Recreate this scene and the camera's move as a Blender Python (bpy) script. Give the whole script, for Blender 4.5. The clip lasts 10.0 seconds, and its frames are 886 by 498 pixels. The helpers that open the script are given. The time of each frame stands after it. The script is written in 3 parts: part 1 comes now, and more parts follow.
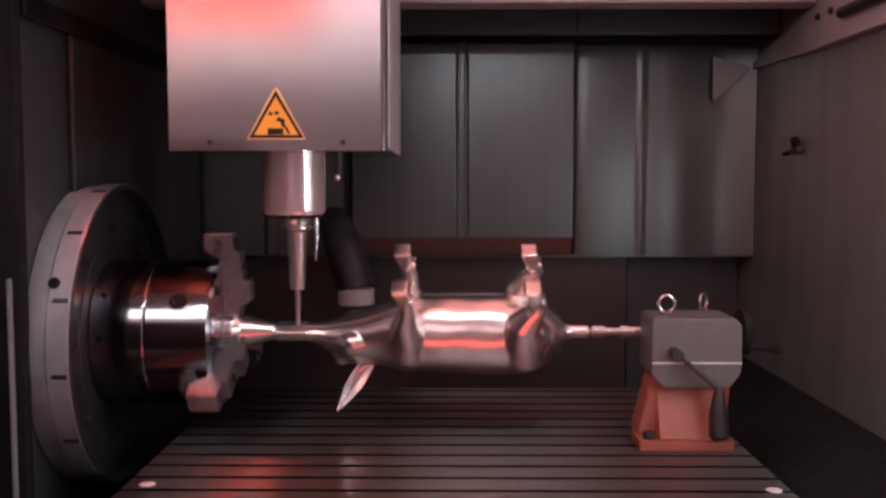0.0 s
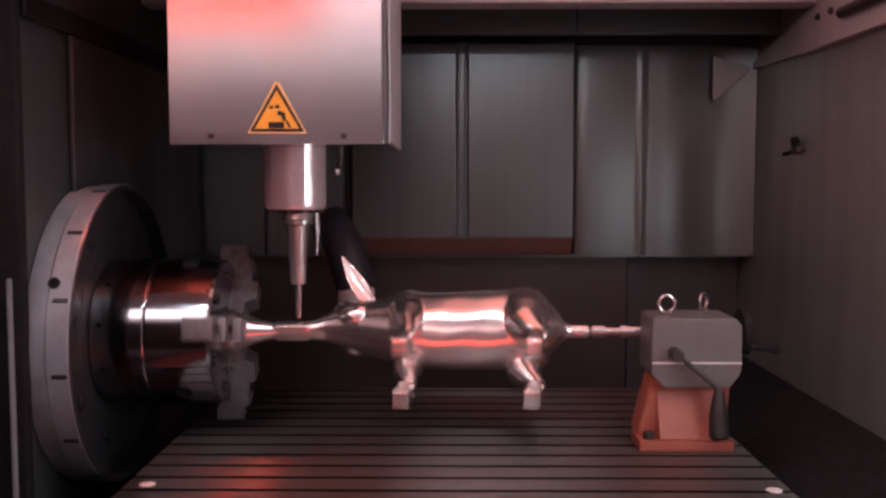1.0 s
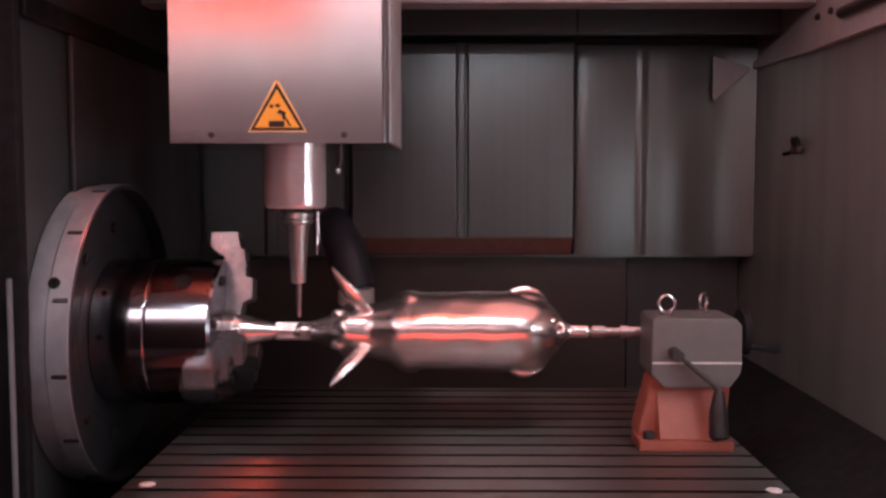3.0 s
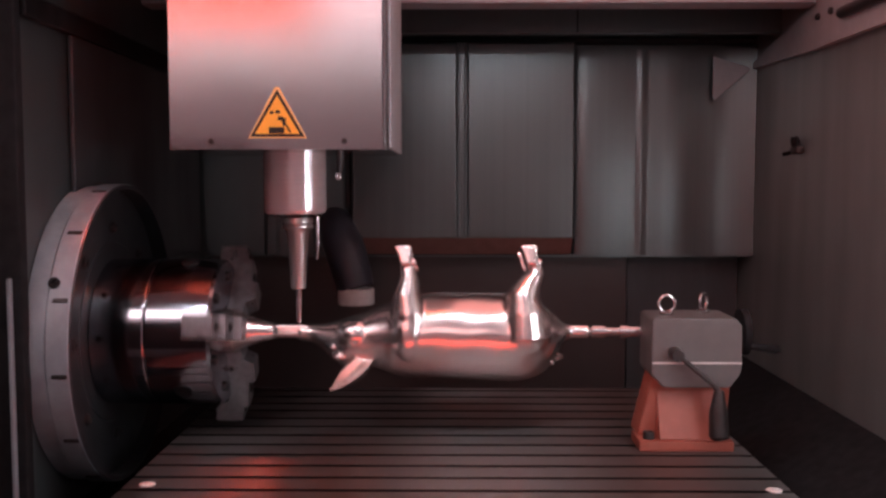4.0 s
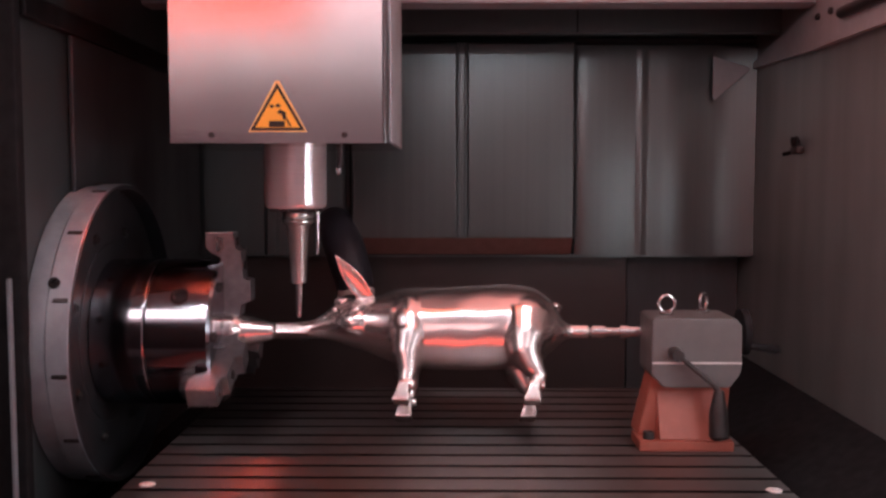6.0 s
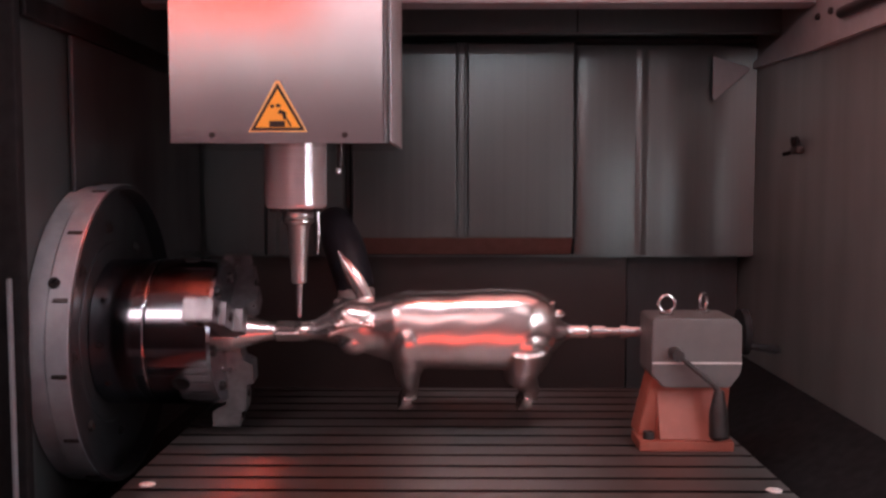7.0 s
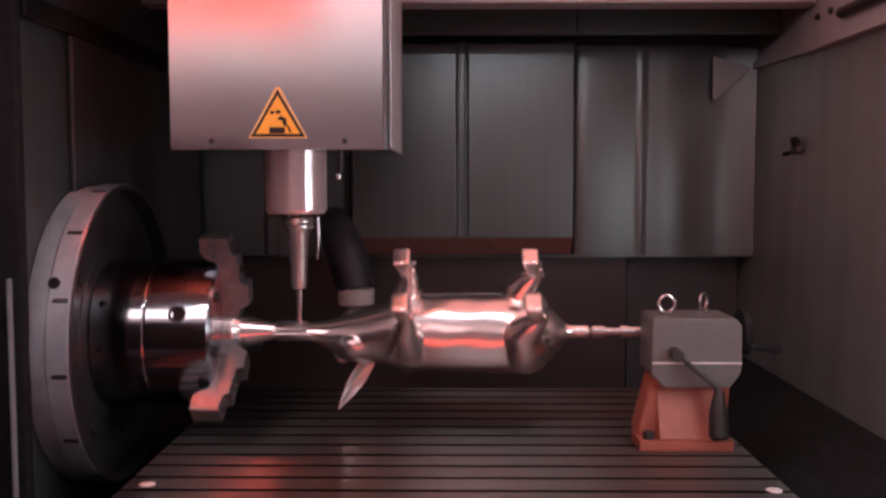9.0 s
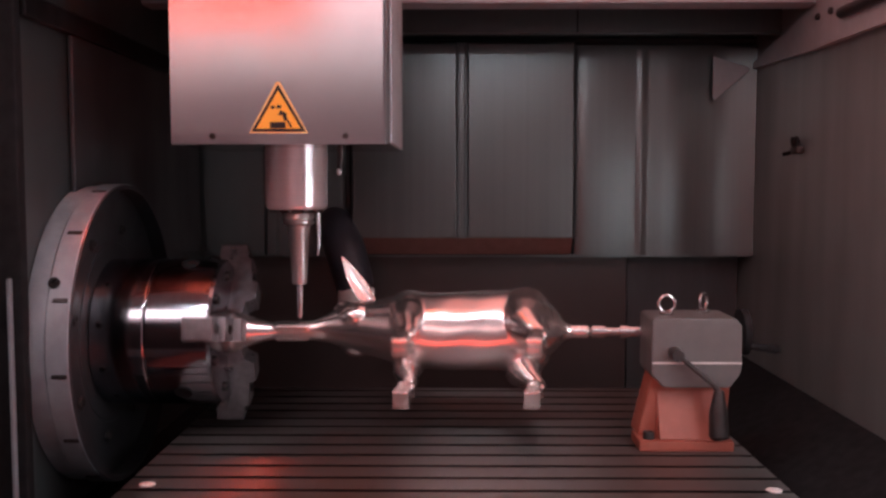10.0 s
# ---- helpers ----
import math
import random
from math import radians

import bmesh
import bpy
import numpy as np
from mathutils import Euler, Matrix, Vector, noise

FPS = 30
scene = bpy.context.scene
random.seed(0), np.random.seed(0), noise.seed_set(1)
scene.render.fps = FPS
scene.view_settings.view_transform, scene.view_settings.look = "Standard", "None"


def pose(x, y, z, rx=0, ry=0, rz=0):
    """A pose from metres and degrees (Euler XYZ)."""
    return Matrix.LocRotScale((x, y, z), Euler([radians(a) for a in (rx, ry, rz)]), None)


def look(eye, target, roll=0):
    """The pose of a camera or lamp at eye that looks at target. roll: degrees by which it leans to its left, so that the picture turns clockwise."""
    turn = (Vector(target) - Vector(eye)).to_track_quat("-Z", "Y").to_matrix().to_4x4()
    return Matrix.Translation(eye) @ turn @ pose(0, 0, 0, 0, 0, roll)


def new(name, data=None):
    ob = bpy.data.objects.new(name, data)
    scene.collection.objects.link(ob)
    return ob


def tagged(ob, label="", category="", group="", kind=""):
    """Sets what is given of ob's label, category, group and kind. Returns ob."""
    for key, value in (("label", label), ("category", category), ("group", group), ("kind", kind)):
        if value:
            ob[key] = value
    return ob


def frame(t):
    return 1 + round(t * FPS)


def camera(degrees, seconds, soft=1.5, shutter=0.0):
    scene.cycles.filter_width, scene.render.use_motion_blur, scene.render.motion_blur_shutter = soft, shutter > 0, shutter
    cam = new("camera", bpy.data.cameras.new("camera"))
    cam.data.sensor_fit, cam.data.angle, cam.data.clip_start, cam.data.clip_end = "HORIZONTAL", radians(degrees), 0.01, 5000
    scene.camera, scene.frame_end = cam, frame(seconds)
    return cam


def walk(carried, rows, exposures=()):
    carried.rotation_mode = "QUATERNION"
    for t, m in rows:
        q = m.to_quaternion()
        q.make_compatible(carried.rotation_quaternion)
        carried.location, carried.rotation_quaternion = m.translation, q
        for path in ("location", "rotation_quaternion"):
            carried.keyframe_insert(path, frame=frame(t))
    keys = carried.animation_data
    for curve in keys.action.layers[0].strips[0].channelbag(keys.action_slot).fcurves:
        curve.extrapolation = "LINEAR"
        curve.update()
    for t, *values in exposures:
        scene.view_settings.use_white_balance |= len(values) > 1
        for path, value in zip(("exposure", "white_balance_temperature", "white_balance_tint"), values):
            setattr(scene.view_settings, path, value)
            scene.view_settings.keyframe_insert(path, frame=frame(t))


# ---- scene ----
EYE = Vector((0.0, -1.65, 0.45))
VIEW = look(EYE, EYE + Vector((-0.0097, 1.0, -0.0697)))
cam = camera(50.83, 10.0, soft=2.7, shutter=1.2)
walk(cam, [(0.0, VIEW), (10.0, VIEW)])
scene.view_settings.exposure = 0.55

# ---- world and light ----
world = bpy.data.worlds.new("hall_air")
scene.world = world
world.use_nodes = True
world.node_tree.nodes["Background"].inputs["Color"].default_value = (0.8, 0.82, 0.9, 1)
world.node_tree.nodes["Background"].inputs["Strength"].default_value = 0.02

LAMP_WHITE = 46.0     # strip over the door opening
LAMP_RED = 700.0      # red status strip in the roof
HALL_GLOW = 3.2       # unseen panels added behind the camera for fill
JAMB_LAMP, PANEL_RED = 20.0, 1.4  # upright lamp at the door, unseen red glow added in the apron
BAND, BOARD = 1.2, 2.4  # unseen white band and red board, added for the head's reflection
BOARD_PINK = 2.0       # paler unseen board added beside the red one
JAMB_DIM = 4.5         # second upright strip, added to widen the nose's white band
ROOF_RED, ROOF_DIM = 2.4, 0.7  # unseen glow panels added under the roof for the figure's reflections
AXIS = 0.188          # height of the turning axis over the table


# ---- materials ----
def mat(name, color, rough=0.5, metal=0.0, grain=(30, 30, 30), vary=0.15, bump=0.0, rvary=0.1, stain=0.12, stain_scale=3.0,
        emit=None, aniso=0.0, along=(0, 1, 0)):
    m = bpy.data.materials.new(name)
    m.use_nodes = True
    nt = m.node_tree
    b = nt.nodes["Principled BSDF"]
    b.inputs["Metallic"].default_value = metal
    if emit:
        b.inputs["Emission Color"].default_value = (*emit[0], 1)
        b.inputs["Emission Strength"].default_value = emit[1]
    tc = nt.nodes.new("ShaderNodeTexCoord")
    mp = nt.nodes.new("ShaderNodeMapping")
    mp.inputs["Scale"].default_value = grain
    nt.links.new(tc.outputs["Object"], mp.inputs["Vector"])
    n1 = nt.nodes.new("ShaderNodeTexNoise")
    n1.inputs["Scale"].default_value = 1.0
    n1.inputs["Detail"].default_value = 4
    nt.links.new(mp.outputs["Vector"], n1.inputs["Vector"])
    n2 = nt.nodes.new("ShaderNodeTexNoise")
    n2.inputs["Scale"].default_value = stain_scale
    n2.inputs["Detail"].default_value = 5
    nt.links.new(tc.outputs["Object"], n2.inputs["Vector"])
    c2 = tuple(c * 0.6 for c in color)
    r1 = nt.nodes.new("ShaderNodeValToRGB")
    r1.color_ramp.elements[0].position, r1.color_ramp.elements[1].position = 0.3, 0.7
    r1.color_ramp.elements[0].color = (*[c * (1 - vary) for c in color], 1)
    r1.color_ramp.elements[1].color = (*[min(1, c * (1 + vary)) for c in color], 1)
    nt.links.new(n1.outputs["Fac"], r1.inputs["Fac"])
    st = nt.nodes.new("ShaderNodeMapRange")
    st.inputs["From Min"].default_value, st.inputs["From Max"].default_value = 0.45, 0.75
    st.inputs["To Max"].default_value = stain * 3
    nt.links.new(n2.outputs["Fac"], st.inputs["Value"])
    mx = nt.nodes.new("ShaderNodeMix")
    mx.data_type = "RGBA"
    mx.inputs["B"].default_value = (*c2, 1)
    nt.links.new(st.outputs["Result"], mx.inputs["Factor"])
    nt.links.new(r1.outputs["Color"], mx.inputs["A"])
    nt.links.new(mx.outputs["Result"], b.inputs["Base Color"])
    rr = nt.nodes.new("ShaderNodeMapRange")
    rr.inputs["From Min"].default_value, rr.inputs["From Max"].default_value = 0.3, 0.7
    rr.inputs["To Min"].default_value, rr.inputs["To Max"].default_value = max(0.02, rough - rvary), min(1, rough + rvary)
    nt.links.new(n2.outputs["Fac"], rr.inputs["Value"])
    nt.links.new(rr.outputs["Result"], b.inputs["Roughness"])
    if aniso:
        b.inputs["Anisotropic"].default_value = aniso
        tv = nt.nodes.new("ShaderNodeCombineXYZ")
        for i in range(3):
            tv.inputs[i].default_value = along[i]
        nt.links.new(tv.outputs["Vector"], b.inputs["Tangent"])
    if bump:
        bp = nt.nodes.new("ShaderNodeBump")
        bp.inputs["Strength"].default_value = bump
        bp.inputs["Distance"].default_value = 0.002
        nt.links.new(n1.outputs["Fac"], bp.inputs["Height"])
        nt.links.new(bp.outputs["Normal"], b.inputs["Normal"])
    return m


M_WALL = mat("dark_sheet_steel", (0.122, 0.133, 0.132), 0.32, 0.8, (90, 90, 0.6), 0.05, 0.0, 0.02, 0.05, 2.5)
# right base raised, left base lowered, to carry the uneven light
M_WALLR = mat("lightened_side_sheet", (0.41, 0.445, 0.432), 0.42, 0.75, (12, 12, 1.5), 0.12, 0.03, 0.1, 0.15, 2.0)
M_WALLL = mat("darkened_side_sheet", (0.092, 0.106, 0.108), 0.45, 0.6, (12, 12, 1.5), 0.12, 0.03, 0.1, 0.15, 2.0)
M_BLACK = mat("black_rubber", (0.016, 0.016, 0.017), 0.8, 0, (40, 40, 40), 0.3, 0.1)
M_HOSE = mat("bluish_black_rubber", (0.042, 0.046, 0.060), 0.42, 0.0, (30, 30, 30), 0.2, 0.05)
M_ROOF = mat("bounce_roof_enamel", (0.62, 0.58, 0.58), 0.4, 0.0, (20, 20, 20), 0.06, 0.0, 0.08, 0.1, 4)
M_SHUT = mat("near_black_sheet", (0.050, 0.050, 0.053), 0.5, 0.2, (20, 20, 4), 0.2, 0.02)
M_BLACK.node_tree.nodes["Principled BSDF"].inputs["Specular IOR Level"].default_value = 0.12
M_DARK = mat("dark_flat_sheet", (0.11, 0.10, 0.10), 0.55, 0.0, (20, 20, 4), 0.3, 0.05)
M_HEAD = mat("brushed_stainless", (0.40, 0.39, 0.40), 0.14, 0.97, (3, 3, 900), 0.05, 0.02, 0.03, 0.05, 4.0)
M_STEEL = mat("ground_steel", (0.60, 0.59, 0.60), 0.2, 1.0, (300, 8, 8), 0.08, 0.04, 0.06, 0.1, 20)
M_HOLD = mat("brushed_holder_steel", (0.62, 0.61, 0.60), 0.32, 0.9, (8, 8, 300), 0.06, 0.02, 0.05, 0.1, 20)
M_CHUCK = mat("turned_chuck_steel", (0.41, 0.43, 0.47), 0.12, 1.0, (600, 3, 3), 0.1, 0.0, 0.02, 0.2, 12)
M_JAW = mat("hardened_jaw_steel", (0.30, 0.295, 0.31), 0.34, 0.85, (80, 80, 80), 0.15, 0.06, 0.1, 0.2, 25)
M_RING = mat("grey_cast_ring", (0.32, 0.36, 0.39), 0.5, 0.35, (40, 40, 40), 0.1, 0.04, 0.1, 0.15, 8)
M_DISC = mat("dark_faceplate", (0.035, 0.036, 0.040), 0.42, 0.3, (20, 200, 200), 0.2, 0.05, 0.08, 0.2, 9)
M_TABLE = mat("milled_table_steel", (0.192, 0.170, 0.165), 0.29, 0.95, (1.5, 260, 1), 0.07, 0.0, 0.01, 0.03, 6, aniso=1.0)
M_PIG = mat("polished_aluminium", (0.82, 0.72, 0.70), 0.24, 0.96, (36, 36, 36), 0.0, 0.0, 0.02, 0.0, 18)
M_CAST = mat("grey_machine_paint", (0.12, 0.112, 0.11), 0.48, 0.0, (60, 60, 60), 0.06, 0.06, 0.08, 0.12, 9)
M_CASTR = mat("red_lit_cast", (0.32, 0.085, 0.058), 0.5, 0.0, (60, 60, 60), 0.08, 0.06, 0.08, 0.15, 9)
M_LEVER = mat("blackened_steel", (0.06, 0.055, 0.055), 0.38, 0.7, (60, 60, 60), 0.2, 0.06)
M_YELLOW = mat("orange_sign_film", (0.95, 0.43, 0.05), 0.4, 0, (40, 40, 40), 0.04, 0.0, 0.05, 0.05)
M_RIM = mat("pale_sign_border", (0.9, 0.5, 0.2), 0.4, 0, (40, 40, 40), 0.04, 0.0, 0.05, 0.05)
M_INK = mat("black_sign_print", (0.015, 0.008, 0.006), 0.5, 0, (40, 40, 40), 0.1)
M_HALL = mat("workshop_wall", (0.56, 0.51, 0.53), 0.7, 0, (2, 2, 2), 0.1, 0.0, 0.1, 0.2, 0.4)
M_FLOOR = mat("red_bounce_floor", (0.62, 0.33, 0.31), 0.5, 0, (4, 4, 4), 0.1, 0.0, 0.1, 0.2, 0.5)
M_WHITE = mat("white_diffuser", (0.8, 0.8, 0.8), 0.5, emit=((0.96, 0.97, 1.06), LAMP_WHITE))
M_RED = mat("red_diffuser", (0.6, 0.05, 0.03), 0.5, emit=((1.0, 0.10, 0.05), LAMP_RED))
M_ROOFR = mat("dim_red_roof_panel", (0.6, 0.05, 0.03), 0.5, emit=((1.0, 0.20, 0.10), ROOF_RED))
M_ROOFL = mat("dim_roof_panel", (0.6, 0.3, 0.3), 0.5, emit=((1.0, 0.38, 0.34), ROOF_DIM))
M_BAND = mat("band_glow", (0.8, 0.8, 0.8), 0.5, emit=((1.0, 0.95, 1.0), BAND))
M_BOARD = mat("red_board_glow", (0.6, 0.05, 0.03), 0.5, emit=((1.0, 0.17, 0.12), BOARD))
M_BOARDP = mat("pink_board_glow", (0.7, 0.6, 0.6), 0.5, emit=((1.0, 0.62, 0.64), BOARD_PINK))
M_JAMBL = mat("jamb_diffuser", (0.8, 0.8, 0.8), 0.5, emit=((0.97, 0.97, 1.03), JAMB_LAMP))
M_JAMBD = mat("dim_jamb_diffuser", (0.8, 0.8, 0.8), 0.5, emit=((0.97, 0.97, 1.05), JAMB_DIM))
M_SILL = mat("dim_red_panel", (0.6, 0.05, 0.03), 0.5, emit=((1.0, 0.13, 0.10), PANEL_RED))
M_TUBE = mat("fill_glow", (0.8, 0.8, 0.8), 0.5, emit=((1.0, 0.82, 0.86), HALL_GLOW))
M_PALE = mat("pale_grey_enamel", (0.36, 0.37, 0.38), 0.42, 0.1, (50, 50, 50), 0.06, 0.04, 0.08, 0.12, 6)
M_NOSE = mat("satin_spindle_steel", (0.88, 0.85, 0.87), 0.2, 0.6, (6, 6, 500), 0.04, 0.0, 0.02, 0.04, 4)
M_APRON = mat("red_bounce_paint", (0.14, 0.03, 0.025), 0.4, 0.0, (40, 40, 40), 0.08, 0.02, 0.08, 0.15, 5)
M_LIP = mat("red_reflection_lip", (0.20, 0.095, 0.082), 0.17, 0.0, (40, 40, 40), 0.1, 0.03, 0.08, 0.15, 5)
M_LOWER = mat("recess_dim_red", (0.052, 0.033, 0.031), 0.4, 0.0, (8, 8, 8), 0.2, 0.02, 0.1, 0.2, 4)
M_CAP = mat("pale_plastic_cap", (0.7, 0.66, 0.64), 0.4, 0, (60, 60, 60), 0.1)


# ---- building helpers ----
def finish(bm, name, material, angle=35):
    bmesh.ops.recalc_face_normals(bm, faces=bm.faces)
    me = bpy.data.meshes.new(name)
    bm.to_mesh(me)
    bm.free()
    me.materials.append(material)
    for p in me.polygons:
        p.use_smooth = True
    # normals weighted by face area, so that flat faces stay flat beside their rounded edges
    at = [[] for _ in me.vertices]
    for p in me.polygons:
        for v in p.vertices:
            at[v].append(p.index)
    flat = [(p.normal.copy(), p.area) for p in me.polygons]
    limit, out = math.cos(radians(angle)), []
    for p in me.polygons:
        n0 = flat[p.index][0]
        for v in p.vertices:
            n = Vector((0, 0, 0))
            for f in at[v]:
                if flat[f][0].dot(n0) > limit:
                    n += flat[f][0] * flat[f][1]
            out.append(n.normalized() if n.length > 1e-12 else n0)
    me.normals_split_custom_set(out)
    return me


def part(name, bm, material, parent=None, label="", m=None, angle=35):
    ob = new(name, finish(bm, name, material, angle))
    if parent:
        ob.parent = parent
    if m is not None:
        ob.matrix_basis = m
    return tagged(ob, label)


def thing(name, label, category, at=None, group="", kind=""):
    ob = new(name)
    ob.empty_display_size = 0.05
    if at is not None:
        ob.matrix_basis = at
    return tagged(ob, label, category, group, kind)


def solid(name, bm, material, label, category="", group="", kind="", m=None):
    ob = part(name, bm, material, None, label, m)
    return tagged(ob, label, category, group, kind)


def box(x0, x1, y0, y1, z0, z1, bevel=0.0, seg=2, bm=None):
    bm = bm or bmesh.new()
    m = Matrix.LocRotScale(((x0 + x1) / 2, (y0 + y1) / 2, (z0 + z1) / 2), None, (x1 - x0, y1 - y0, z1 - z0))
    vs = bmesh.ops.create_cube(bm, size=1, matrix=m)["verts"]
    if bevel:
        es = {e for v in vs for e in v.link_edges}
        bmesh.ops.bevel(bm, geom=list(es), offset=bevel, segments=seg, affect="EDGES", profile=0.5)
    return bm


def lathe(profile, axis="x", seg=64, bm=None, m=None, closed=False):
    """Turns (place along the axis, radius) round the axis; ends with radius 0 are closed to a point."""
    bm = bm or bmesh.new()
    rings = []
    m = m or Matrix.Identity(4)
    for a, r in profile:
        if r < 1e-6:
            p = (a, 0, 0) if axis == "x" else ((0, 0, a) if axis == "z" else (0, a, 0))
            rings.append([bm.verts.new(m @ Vector(p))])
            continue
        ring = []
        for i in range(seg):
            c, s = math.cos(2 * math.pi * i / seg) * r, math.sin(2 * math.pi * i / seg) * r
            p = (a, c, s) if axis == "x" else ((c, s, a) if axis == "z" else (c, a, s))
            ring.append(bm.verts.new(m @ Vector(p)))
        rings.append(ring)
    pairs = list(zip(rings, rings[1:]))
    if closed:
        pairs.append((rings[-1], rings[0]))
    for p, q in pairs:
        for i in range(seg):
            j = (i + 1) % seg
            if len(p) == 1 and len(q) == 1:
                break
            if len(p) == 1:
                bm.faces.new((p[0], q[i], q[j]))
            elif len(q) == 1:
                bm.faces.new((p[i], p[j], q[0]))
            else:
                bm.faces.new((p[i], p[j], q[j], q[i]))
    return bm


def prism(outline, a0, a1, axis="y", bevel=0.0, bm=None, m=None):
    """A flat outline drawn out along an axis. For y the outline is (x, z), for x (y, z), for z (x, y)."""
    bm = bm or bmesh.new()
    m = m or Matrix.Identity(4)

    def at(u, v, a):
        return m @ Vector((u, a, v) if axis == "y" else ((a, u, v) if axis == "x" else (u, v, a)))
    lo = [bm.verts.new(at(u, v, a0)) for u, v in outline]
    hi = [bm.verts.new(at(u, v, a1)) for u, v in outline]
    n = len(outline)
    fs = [bm.faces.new(lo[::-1]), bm.faces.new(hi)]
    for i in range(n):
        fs.append(bm.faces.new((lo[i], lo[(i + 1) % n], hi[(i + 1) % n], hi[i])))
    if bevel:
        es = {e for f in fs for e in f.edges}
        bmesh.ops.bevel(bm, geom=list(es), offset=bevel, segments=2, affect="EDGES", profile=0.5)
    return bm


def pipe(points, r, seg=12, bm=None, closed=False):
    """A round bar through points; r is one radius or one for each point."""
    bm = bm or bmesh.new()
    pts = [Vector(p) for p in points]
    rs = r if isinstance(r, (list, tuple)) else [r] * len(pts)
    n, rings, side = len(pts), [], None
    for i, p in enumerate(pts):
        a = pts[(i - 1) % n] if closed or i else p
        b = pts[(i + 1) % n] if closed or i < n - 1 else p
        d = (b - a).normalized()
        if side is None:
            side = d.orthogonal().normalized()
        side = (side - d * side.dot(d)).normalized()
        up = d.cross(side)
        rings.append([bm.verts.new(p + (side * math.cos(2 * math.pi * k / seg) + up * math.sin(2 * math.pi * k / seg)) * rs[i])
                      for k in range(seg)])
    for i in range(n if closed else n - 1):
        p, q = rings[i], rings[(i + 1) % n]
        for k in range(seg):
            j = (k + 1) % seg
            bm.faces.new((p[k], p[j], q[j], q[k]))
    if not closed:
        bm.faces.new(rings[0][::-1])
        bm.faces.new(rings[-1])
    return bm


def ball(p, rx, ry, rz, bm, m=None):
    mm = (m or Matrix.Identity(4)) @ Matrix.LocRotScale(p, None, (rx, ry, rz))
    bmesh.ops.create_uvsphere(bm, u_segments=24, v_segments=16, radius=1, matrix=mm)
    return bm


def bolt_bm(r, h):
    """A socket-head screw standing along +z, with its hexagon recess."""
    bm = lathe([(0, 0), (0, r), (h * 0.85, r), (h, r * 0.9), (h, r * 0.55)], "z", 20)
    lathe([(h, r * 0.55), (h * 0.4, r * 0.5), (h * 0.4, 0)], "z", 6, bm)
    return bm


# ---- the chamber ----
X_L, X_R, Y_B, Z_C, Z_F = -0.65, 0.765, 0.75, 0.825, -0.32


